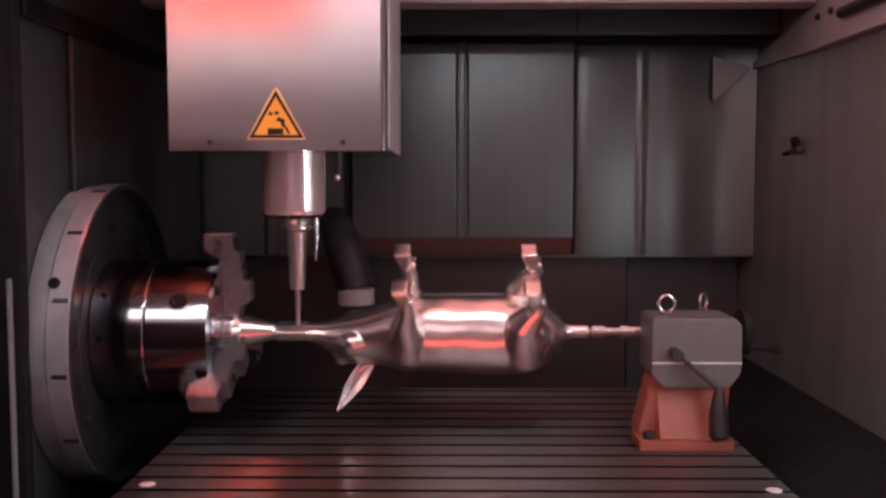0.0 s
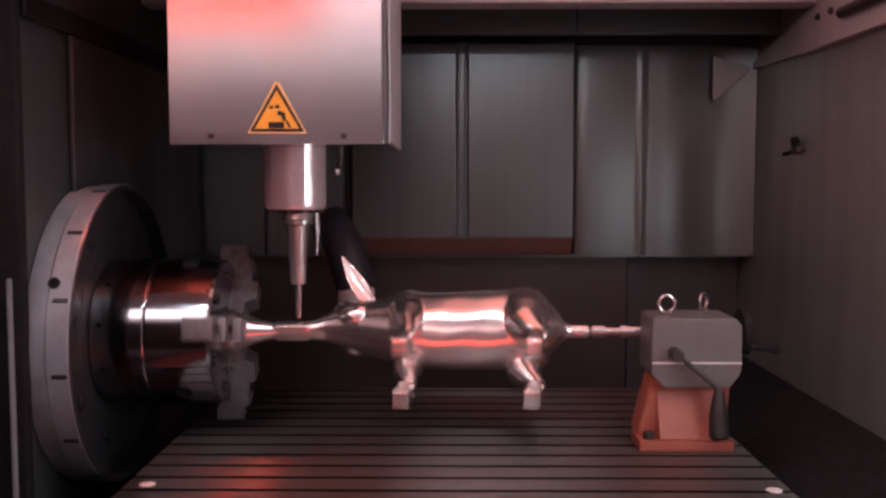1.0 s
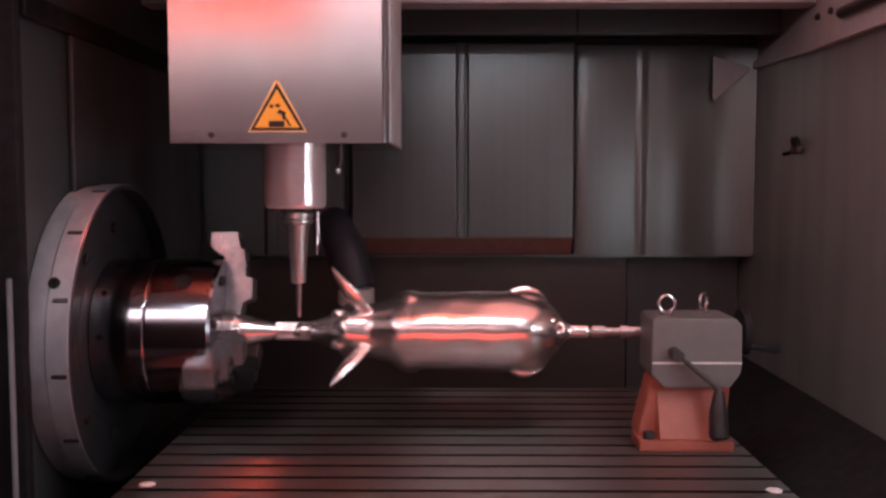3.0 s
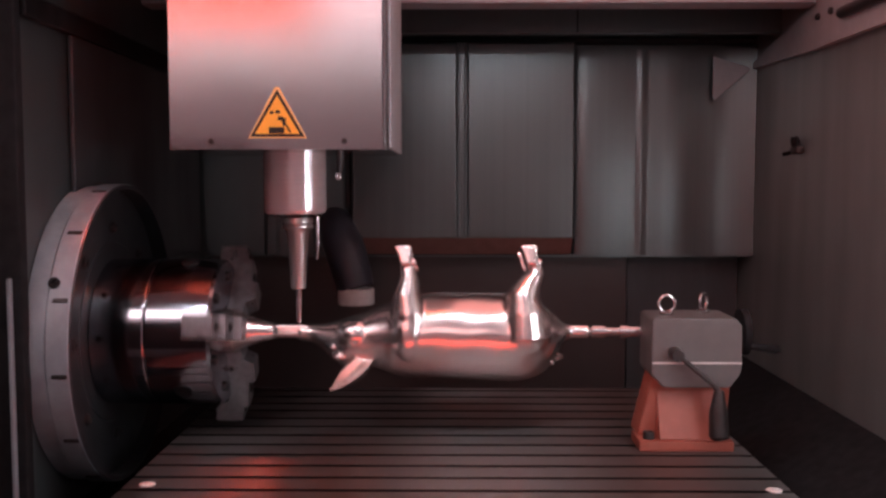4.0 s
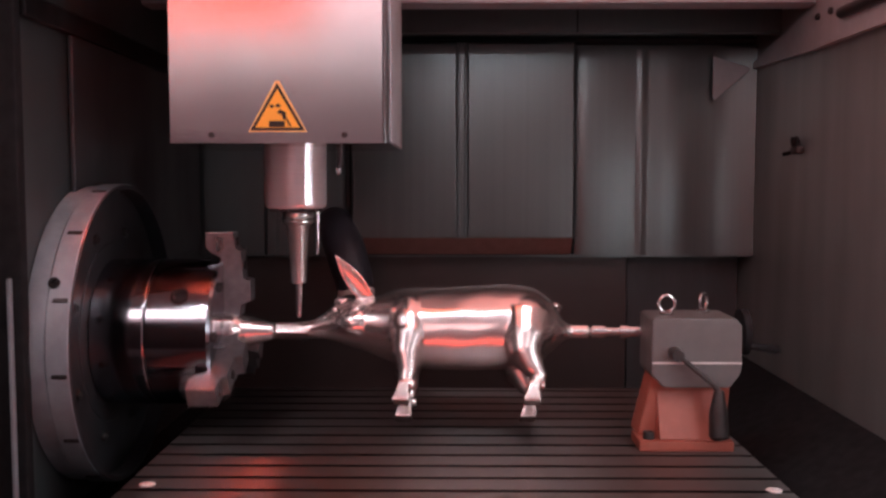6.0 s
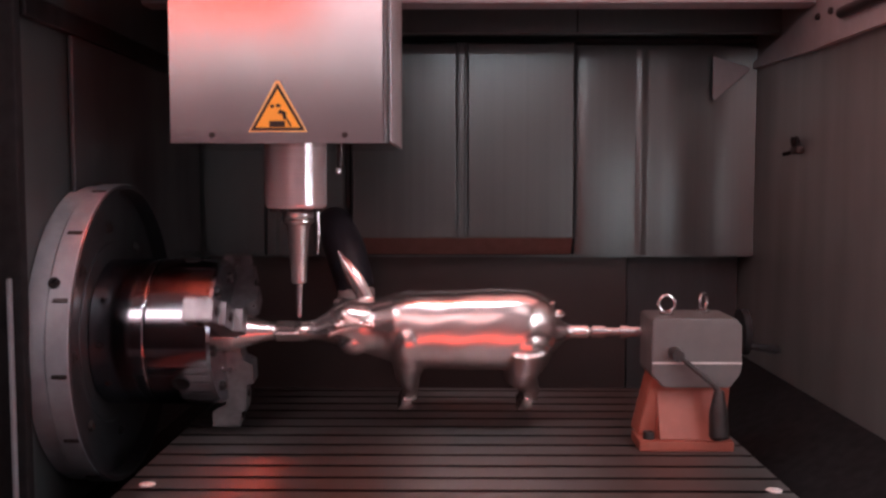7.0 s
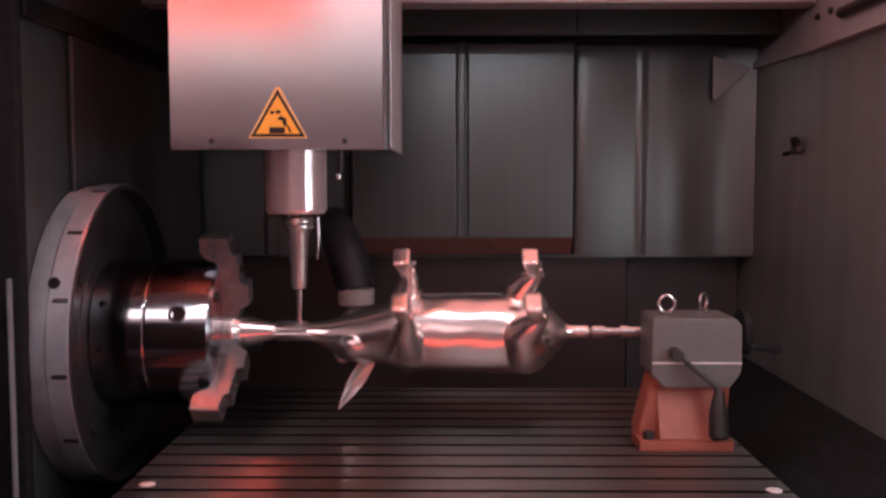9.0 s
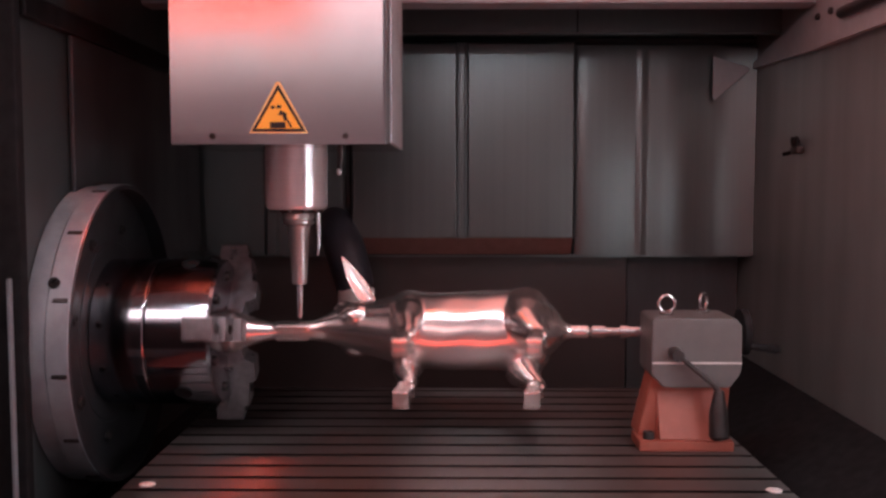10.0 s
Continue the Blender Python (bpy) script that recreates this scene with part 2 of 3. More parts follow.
def chamber():
    s = dict(kind="structure")
    # floor colour kept near black so the chuck mirrors no red patch
    solid("floor", box(-1.4, 1.0, -0.95, 1.35, Z_F - 0.04, Z_F), M_SHUT, "near-black sheet-metal floor of the machine chamber", "floor", **s)
    back = solid("wall_back", box(X_L - 0.05, X_R + 0.05, Y_B, Y_B + 0.03, 0.262, 1.02), M_WALL,
                 "dark grey steel rear wall of the machine chamber", "wall", **s)
    # folded sheets to either side of the cover, with soft upright beads
    part("sheet", prism([(0.314, Y_B), (0.314, Y_B - 0.012), (0.345, Y_B - 0.022), (0.462, Y_B - 0.0165), (0.470, Y_B - 0.018), (0.475, Y_B - 0.0195), (0.480, Y_B - 0.0200), (0.485, Y_B - 0.0195),
                         (0.490, Y_B - 0.0180), (0.500, Y_B - 0.0165), (0.53, Y_B - 0.021), (0.575, Y_B - 0.0235), (0.60, Y_B - 0.019), (0.66, Y_B - 0.014), (0.70, Y_B - 0.018), (X_R - 0.002, Y_B - 0.034), (X_R - 0.002, Y_B)],
                        0.268, 0.79, "z"), M_WALL, back)
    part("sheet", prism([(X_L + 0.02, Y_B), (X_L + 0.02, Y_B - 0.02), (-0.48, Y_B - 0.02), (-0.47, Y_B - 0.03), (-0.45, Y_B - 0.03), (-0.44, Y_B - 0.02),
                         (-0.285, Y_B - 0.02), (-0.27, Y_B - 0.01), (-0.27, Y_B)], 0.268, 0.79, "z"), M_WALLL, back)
    # the dark gap under the fascia, drawn as a black strip
    part("top_gap_strip", box(-0.26, 0.77, Y_B - 0.03, Y_B - 0.004, 0.80, 0.818, 0.006), M_BLACK, back, "black strip standing in for a dark gap")
    solid("wall_recess", box(-0.9, 1.0, 0.85, 0.88, Z_F, 0.30), M_DARK, "dark sheet wall of the chip recess", "wall", **s)
    # dim red light and corner shade are painted on these sheets
    part("lower_sheet", box(-0.62, 0.46, 0.80, 0.818, -0.12, 0.262, 0.003), M_LOWER, bpy.data.objects["wall_recess"], "recess sheet coloured for dim red light")
    part("lower_sheet", box(0.466, X_R - 0.004, 0.83, 0.845, -0.12, 0.262, 0.003), M_SHUT, bpy.data.objects["wall_recess"], "recess sheet blackened for the shade in the corner")
    solid("recess_roof", box(-0.9, 1.0, Y_B + 0.034, 0.90, 0.302, 0.33), M_DARK, "dark roof of the chip recess", "wall", **s)
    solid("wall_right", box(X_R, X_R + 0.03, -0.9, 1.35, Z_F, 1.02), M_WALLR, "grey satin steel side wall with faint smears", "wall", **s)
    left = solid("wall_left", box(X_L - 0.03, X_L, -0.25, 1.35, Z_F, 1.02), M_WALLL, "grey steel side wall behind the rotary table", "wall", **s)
    # near-black sheet, darkens the wall from here to the back
    part("shutter", box(X_L + 0.002, X_L + 0.012, -0.07, Y_B - 0.04, 0.28, 0.70, 0.004), M_SHUT, left, "dark sheet over the rear of the left wall")
    # black sloping sheets put the shade beside the table into colour
    solid("shade_sheet_right", prism([(X_R - 0.001, 0.0), (0.53, -0.12), (0.53, -0.14), (X_R - 0.001, -0.02)], -0.9, 0.795, "y"), M_BLACK, "black sheet standing in for shade right of the table", "apron", **s)
    solid("shade_sheet_left", prism([(X_L + 0.001, -0.10), (-0.52, -0.16), (-0.52, -0.18), (X_L + 0.001, -0.12)], -0.245, 0.795, "y"), M_BLACK, "black sheet standing in for shade left of the table", "apron", **s)
    # added below the view as a red reflector for the figure
    solid("apron_front", prism([(-0.36, -0.13), (-0.915, -0.12), (-0.915, -0.14), (-0.36, -0.15)], -0.62, 0.72, "x"), M_APRON, "unseen sheet coloured red to be mirrored in the figure", "apron", **s)
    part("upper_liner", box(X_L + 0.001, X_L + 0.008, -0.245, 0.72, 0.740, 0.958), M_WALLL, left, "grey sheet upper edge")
    part("roof_strip", box(X_L + 0.001, X_L + 0.014, -0.245, 0.70, 0.700, 0.738, 0.005), M_BLACK, left, "black strip along the left wall")
    solid("ceiling", box(-0.9, 1.0, 0.30, 1.0, 0.992, 1.02), M_WALL, "dark grey sheet ceiling of the chamber", "ceiling", **s)
    # out of view, pale only to brighten the figure's back
    solid("ceiling_front", box(-1.4, 1.0, -0.9, 0.30, 0.96, 0.99), M_ROOF, "unseen ceiling made pale to bounce light onto the figure", "ceiling", **s)
    solid("beam", box(-0.9, 1.0, 0.30, 0.372, Z_C - 0.004, 0.99, 0.006), M_PALE, "pale grey folded steel roof beam", "beam", **s)
    fascia = solid("roof_fascia", box(-0.9, 1.0, 0.55, 0.57, 0.800, 0.99), M_WALL, "dark grey steel fascia under the roof", "fascia", **s)
    part("seam", box(0.289, 0.293, 0.5475, 0.5495, 0.801, 0.955), M_BLACK, fascia)


def cover():
    """Two-leaf sliding cover in the rear wall, with a rounded foot and a bead between the leaves."""
    t = thing("sliding_cover", "dark grey two-leaf steel cover with rolled lip on rear wall", "cover", pose(0, Y_B, 0))
    part("backing", box(-0.262, 0.3135, -0.012, -0.002, 0.27, 0.81), M_BLACK, t)
    part("leaf", box(-0.252, 0.013, -0.062, -0.014, 0.312, 0.80, 0.006, 3), M_WALL, t)
    part("leaf", box(0.037, 0.306, -0.062, -0.014, 0.312, 0.80, 0.006, 3), M_WALL, t)
    part("bead", box(0.0120, 0.0200, -0.0645, -0.014, 0.314, 0.80, 0.002, 2), M_WALLL, t)
    part("bead", box(0.0300, 0.0380, -0.0645, -0.014, 0.314, 0.80, 0.002, 2), M_WALLL, t)
    part("channel", box(0.0197, 0.0303, -0.0622, -0.014, 0.314, 0.80), M_WALL, t)
    # the lip's red reflection is put into its base colour
    part("lip", prism([(-0.058, 0.318), (-0.062, 0.314), (-0.03, 0.272), (-0.012, 0.268), (-0.012, 0.318)], -0.248, 0.302, "x", 0.002), M_LIP, t,
         "bottom lip coloured for its red reflection")


def side_bracket():
    t = thing("roof_bracket", "grey sheet-steel roof bracket screwed along the side wall", "bracket", pose(X_R - 0.002, 0, 0))
    part("web", prism([(0.31, 0.728), (0.31, 0.826), (0.714, 0.752), (0.714, 0.737)], -0.012, -0.001, "x", 0.002), M_PALE, t)
    part("front_plate", box(-0.016, -0.001, -0.30, 0.306, 0.728, 0.955, 0.002), M_PALE, t)
    for dy, dz in ((0.285, 0.79), (0.22, 0.79)):
        part("screw", bolt_bm(0.007, 0.006), M_LEVER, t, m=pose(-0.016, dy, dz, 0, -90))
    part("gas_spring", pipe([(-0.022, 0.16, 0.775), (-0.022, 0.0, 0.775), (-0.022, -0.2, 0.78)], 0.011), M_LEVER, t, "black gas spring")


def gusset():
    # pale plate in place of the bracket's reflection in the rear wall
    t = thing("corner_glint", "pale triangular plate standing in for the bracket's reflection", "gusset", pose(0, Y_B - 0.034, 0))
    part("plate", prism([(0.653, 0.768), (0.738, 0.742), (0.744, 0.735), (0.658, 0.660), (0.653, 0.668)], -0.004, 0.0, "y", 0.001), M_PALE, t)
    part("stem", box(0.67, 0.69, 0.0, 0.020, 0.70, 0.73, 0.001, 1), M_PALE, t)


def hose():
    """Short thick hose that hangs before the rear wall, with its pale end collar."""
    t = thing("suction_hose", "thick black rubber hose with a pale metal collar", "hose", pose(0, 0, 0))
    part("tube", pipe([(-0.300, 0.742, 0.345), (-0.294, 0.715, 0.340), (-0.280, 0.685, 0.315), (-0.262, 0.665, 0.275), (-0.248, 0.655, 0.230), (-0.238, 0.650, 0.192)],
                      [0.048, 0.049, 0.050, 0.050, 0.048, 0.045], 32), M_HOSE, t)
    part("collar", lathe([(0.0, 0.038), (0.0, 0.043), (-0.004, 0.0455), (-0.036, 0.0455), (-0.040, 0.043), (-0.040, 0.034), (-0.006, 0.034)], "z", 40, closed=True), M_CAP, t, "pale metal collar", pose(-0.238, 0.65, 0.192))


def nozzle():
    """Small coolant nozzle cluster on the side wall."""
    t = thing("coolant_nozzle", "small black coolant nozzle block on the side wall", "nozzle", pose(X_R, 0.41, 0.528))
    part("block", box(-0.018, -0.001, -0.022, 0.022, -0.012, 0.004, 0.004), M_LEVER, t)
    for dy in (-0.013, 0.010):
        part("jet", lathe([(0, 0), (0, 0.0055), (0.012, 0.006), (0.020, 0.0045), (0.023, 0.002), (0.023, 0)], "z", 16), M_BLACK, t, m=pose(-0.012, dy, 0.003, 0, -12))
    part("jet", pipe([(-0.010, 0.018, -0.006), (-0.018, 0.030, -0.010), (-0.024, 0.040, -0.012)], 0.005), M_STEEL, t, "bright jet pipe")


def door_frame():
    t = thing("door_frame", "black rubber-edged door jamb with a bright steel edge", "door frame", pose(0, 0, 0))
    part("jamb", box(-0.690, -0.6400, -0.276, -0.252, Z_F, 0.955, 0.004), M_BLACK, t)
    part("edge", box(-0.6580, -0.6535, -0.288, -0.277, Z_F, 0.31, 0.001), M_RING, t, "grey steel edge strip")


# ---- table ----
def machine_table():
    t = thing("machine_table", "dark milled steel machine table with T-slots running across", "table", pose(0, 0, 0))
    part("bed", box(-0.488, 0.497, -0.358, 0.385, -0.11, -0.022, 0.004), M_DARK, t)
    y, pitch, slot = -0.363, 0.0605, 0.0095
    lands = []
    while y < 0.38:
        lands.append((y, min(y + pitch - slot, 0.385)))
        y += pitch
    for a, b in lands:
        part("land", box(-0.49, 0.499, a, b, -0.03, 0.0), M_TABLE, t)
    for x, yy in ((-0.457, -0.283), (0.474, -0.302)):
        part("plug", lathe([(0, 0.012), (0.0012, 0.0118), (0.002, 0.009), (0.0022, 0)], "z", 24), M_CAP, t, "pale round plug", pose(x, yy, 0.0))


# ---- rotary table and chuck ----
def rotary_table():
    t = thing("rotary_table", "grey cast rotary table housing with index marks round its rim", "rotary table", pose(0, 0, AXIS))
    part("housing", lathe([(-0.648, 0.254), (-0.630, 0.254), (-0.621, 0.255), (-0.614, 0.262), (-0.581, 0.262), (-0.580, 0.2612), (-0.580, 0.2585), (-0.648, 0.2585)], "x", 128), M_RING, t)
    # shade on the front lip and inner wall, painted as a dark ring
    part("dark_lip_ring", lathe([(-0.5797, 0.2610), (-0.577, 0.2600), (-0.577, 0.2530), (-0.630, 0.2530), (-0.630, 0.2580), (-0.5797, 0.2580)], "x", 128), M_DISC, t, "dark ring that paints the lip and bore as shaded")
    for a in (18, 45, 71, 96.5, 122, 148):
        m = pose(0, 0, 0, a) @ pose(-0.595, 0, 0.2625)
        part("index_mark", box(-0.012, 0.012, -0.0035, 0.0035, -0.004, 0.0012, 0.001, 1), M_LEVER, t, "dark milled index slot", m)
    m = pose(0, 0, 0, 65) @ pose(-0.608, 0, 0.2615)
    part("screw", bolt_bm(0.009, 0.004), M_BLACK, t, "black socket screw", m)


def chuck():
    """Face plate, hub and three-jaw chuck, which turn together."""
    t = thing("lathe_chuck", "turned steel three-jaw chuck on a dark face plate, gripping the workpiece", "chuck", pose(0, 0, AXIS))
    part("face_plate", lathe([(-0.63, 0), (-0.63, 0.2522), (-0.606, 0.2522), (-0.605, 0.2510), (-0.605, 0.16), (-0.6035, 0.158), (-0.6035, 0)], "x", 128), M_DISC, t,
         "dark glossy face plate")
    part("back_plate", lathe([(-0.603, 0), (-0.603, 0.126), (-0.601, 0.129), (-0.515, 0.129), (-0.512, 0.127), (-0.512, 0)], "x", 96), M_CHUCK, t)
    part("body", lathe([(-0.511, 0), (-0.511, 0.126), (-0.508, 0.129), (-0.407, 0.128), (-0.402, 0.123), (-0.402, 0.045), (-0.41, 0.04), (-0.41, 0)], "x", 96), M_CHUCK, t)
    for k in range(3):
        a = 149.6 + 120 * k
        jaw = part("jaw", prism([(-0.405, 0.028), (-0.405, 0.134), (-0.424, 0.140), (-0.434, 0.150), (-0.434, 0.177), (-0.384, 0.177), (-0.382, 0.146), (-0.370, 0.146), (-0.370, 0.094),
                                 (-0.355, 0.094), (-0.355, 0.056), (-0.374, 0.050), (-0.374, 0.028)], -0.019, 0.019, "y", 0.002), M_JAW, t, "stepped hardened jaw",
                   pose(0, 0, 0, a))
        for z in (0.160, 0.118):
            part("jaw_bolt", bolt_bm(0.008, 0.004), M_LEVER, jaw, m=pose(-0.383 if z > 0.14 else -0.370, 0, z, 0, 90))
        part("jaw_guide", box(-0.42, -0.4035, -0.024, 0.024, 0.046, 0.122, 0.001), M_LEVER, t, "dark jaw guide", pose(0, 0, 0, a))
        part("key_hole", lathe([(0.0, 0.0), (0.0, 0.010), (0.0015, 0.0105), (0.0015, 0.0150), (0.0, 0.0155), (-0.004, 0.0155)], "z", 24), M_BLACK, t, "dark square key socket",
             pose(0, 0, 0, a + 55) @ pose(-0.456, 0, 0.1285))
        for s in (-28, 28):
            part("cap_screw", bolt_bm(0.009, 0.005), M_LEVER, t, m=pose(0, 0, 0, a + 60 + s) @ pose(-0.402, 0, 0.098, 0, 90))
    for k in range(8):
        part("plate_screw", bolt_bm(0.010, 0.006), M_LEVER, t, m=pose(0, 0, 0, 45 * k + 10) @ pose(-0.605, 0, 0.185, 0, 90))
    return t


# ---- the workpiece ----
RIDGE = 1.65


def spline(rows, x):
    """A smooth curve through rows of numbers, by their first one."""
    k = max(0, min(len(rows) - 2, sum(r[0] <= x for r in rows) - 1))
    p, q = rows[k], rows[k + 1]
    o, r = rows[max(0, k - 1)], rows[min(len(rows) - 1, k + 2)]
    h = q[0] - p[0]
    f = (x - p[0]) / h
    out = []
    for c in range(1, len(p)):
        a = (q[c] - o[c]) / (q[0] - o[0]) * h
        b = (r[c] - p[c]) / (r[0] - p[0]) * h
        out.append((2 * f ** 3 - 3 * f ** 2 + 1) * p[c] + (f ** 3 - 2 * f ** 2 + f) * a + (3 * f ** 2 - 2 * f ** 3) * q[c] + (f ** 3 - f ** 2) * b)
    return out


def skin(rings, bm):
    """Closes a row of equal rings of places to one skin."""
    vs = [[bm.verts.new(p) for p in ring] for ring in rings]
    n = len(vs[0])
    for p, q in zip(vs, vs[1:]):
        for i in range(n):
            bm.faces.new((p[i], p[(i + 1) % n], q[(i + 1) % n], q[i]))
    bm.faces.new(vs[0][::-1])
    bm.faces.new(vs[-1])


def ear(s, bm):
    """A pointed, cupped leaf of an ear."""
    root, tip = Vector((-0.146, s * 0.024, 0.046)), Vector((-0.204, s * 0.101, 0.103))
    a = (tip - root).normalized()
    n = Vector((0.30, s * 0.60, -0.74))
    n = (n - a * a.dot(n)).normalized()
    side = a.cross(n)
    rings = []
    for i in range(25):
        u = i / 24
        w = spline([(0.0, 0.012), (0.2, 0.0155), (0.45, 0.0165), (0.7, 0.012), (0.88, 0.006), (1.0, 0.002)], u)[0]
        thick = 0.0042 - 0.0016 * u
        mid = root.lerp(tip, u) - n * 0.007 * math.sin(math.pi * u)
        rings.append([mid + side * w * math.cos(b) + n * (thick * math.sin(b) + 0.42 * w * math.cos(b) ** 2) for b in [2 * math.pi * k / 20 for k in range(20)]])
    skin(rings, bm)


def trotter(x, s, bm):
    """Two toes with a cleft between them, leaning forward, and a dewclaw behind each."""
    for d in (-1, 1):
        y = s * 0.050 + d * 0.0090
        prism([(x + 0.011, -0.112), (x - 0.009, -0.112), (x - 0.013, -0.130), (x - 0.0205, -0.1440), (x - 0.0185, -0.1470), (x + 0.009, -0.1475), (x + 0.0115, -0.140), (x + 0.008, -0.128)],
              y - 0.0087, y + 0.0087, "y", 0.0016, bm)
        ball((x + 0.015, y, -0.117), 0.005, 0.0045, 0.007, bm)


def pig():
    bm = bmesh.new()
    # place along the axis, crown, belly line, half width
    secs = [(-0.276, 0.0145, -0.0115, 0.0150), (-0.268, 0.0185, -0.0130, 0.0180), (-0.258, 0.0190, -0.0125, 0.0180), (-0.245, 0.0225, -0.0125, 0.0195), (-0.225, 0.0370, -0.0140, 0.0260),
            (-0.205, 0.0580, -0.0190, 0.0340), (-0.188, 0.0680, -0.0240, 0.0400), (-0.165, 0.0660, -0.0310, 0.0450), (-0.142, 0.0640, -0.0400, 0.0490), (-0.120, 0.0710, -0.0490, 0.0540),
            (-0.098, 0.0790, -0.0570, 0.0610), (-0.070, 0.0815, -0.0640, 0.0670), (-0.030, 0.0825, -0.0680, 0.0690), (0.030, 0.0850, -0.0690, 0.0705), (0.090, 0.0885, -0.0680, 0.0715),
            (0.130, 0.0860, -0.0610, 0.0680), (0.155, 0.0770, -0.0500, 0.0590), (0.175, 0.0600, -0.0370, 0.0470), (0.190, 0.0350, -0.0240, 0.0320), (0.200, 0.0180, -0.0150, 0.0190), (0.212, 0.0125, -0.0125, 0.0125)]
    rings = []
    for k in range(123):
        x = -0.276 + 0.004 * k
        up, low, half = spline(secs, min(x, 0.2119))
        zc = (up + low) / 2 - 0.12 * (up + low)
        swell = max(0.0, min(1.0, (x + 0.15) / 0.08, (0.20 - x) / 0.04))
        ring = []
        for i in range(48):
            a = 2 * math.pi * i / 48
            c, d = math.cos(a), math.sin(a)
            # the back rises to a soft ridge, the flanks are slightly uneven
            e = 1.0 + swell * 0.011 * math.sin(52 * x + 2 * a) * math.sin(3 * a + 23 * x)
            if d > 0:
                e *= (abs(c) ** RIDGE + d ** RIDGE) ** (-1 / RIDGE) * swell + 1 - swell
            ring.append((x, half * c * e, zc + (up - zc if d > 0 else zc - low) * d * e))
        rings.append(ring)
    skin(rings, bm)
    # stubs by which it is held: the cone in the chuck and the round end at the centre
    lathe([(-0.41, 0), (-0.41, 0.040), (-0.385, 0.040), (-0.372, 0.030), (-0.313, 0.0135), (-0.262, 0.0130), (-0.262, 0)], "x", 40, bm)
    lathe([(0.18, 0), (0.18, 0.0125), (0.242, 0.0125), (0.244, 0.011), (0.244, 0)], "x", 32, bm)
    box(-0.315, -0.255, -0.0170, 0.0170, -0.0115, 0.0115, 0.003, 2, bm)
    for s in (-1, 1):
        # legs: shoulder or haunch, shank, trotter
        pipe([(-0.070, s * 0.034, 0.012), (-0.076, s * 0.044, -0.030), (-0.080, s * 0.049, -0.062), (-0.075, s * 0.050, -0.092), (-0.079, s * 0.050, -0.112), (-0.081, s * 0.050, -0.128)],
             [0.036, 0.0310, 0.0235, 0.0160, 0.0130, 0.0140], 20, bm)
        trotter(-0.081, s, bm)
        pipe([(0.128, s * 0.033, 0.010), (0.126, s * 0.044, -0.034), (0.124, s * 0.049, -0.062), (0.138, s * 0.050, -0.086), (0.147, s * 0.050, -0.101), (0.142, s * 0.050, -0.114), (0.138, s * 0.050, -0.128)],
             [0.048, 0.0390, 0.0300, 0.0200, 0.0150, 0.0130, 0.0140], 20, bm)
        trotter(0.138, s, bm)
        ball((0.128, s * 0.036, -0.004), 0.050, 0.040, 0.056, bm)
        ball((-0.076, s * 0.036, 0.000), 0.038, 0.038, 0.056, bm)
        # cheeks, brows, eyes, ears
        ball((-0.172, s * 0.030, 0.006), 0.030, 0.022, 0.026, bm)
        ball((-0.196, s * 0.027, 0.046), 0.015, 0.010, 0.009, bm)
        ball((-0.208, s * 0.029, 0.030), 0.006, 0.006, 0.006, bm)
        ear(s, bm)
    # curled tail on the rump
    pts = [(0.184 + 0.011 * math.sin(a), 0.011 * math.cos(a) + 0.004 * a / 3, 0.040 + 0.003 * a) for a in [i * 0.45 for i in range(14)]]
    pipe(pts, 0.0042, 10, bm)
    ob = solid("pig_figure", bm, M_PIG, "polished aluminium pig figure on turned stubs, clamped between chuck and centre", "figure", m=pose(0, 0, AXIS))
    r = ob.modifiers.new("remesh", "REMESH")
    r.mode, r.voxel_size, r.use_smooth_shade = "VOXEL", 0.0018, True
    sm = ob.modifiers.new("smooth", "SMOOTH")
    sm.factor, sm.iterations = 0.5, 12
    return ob


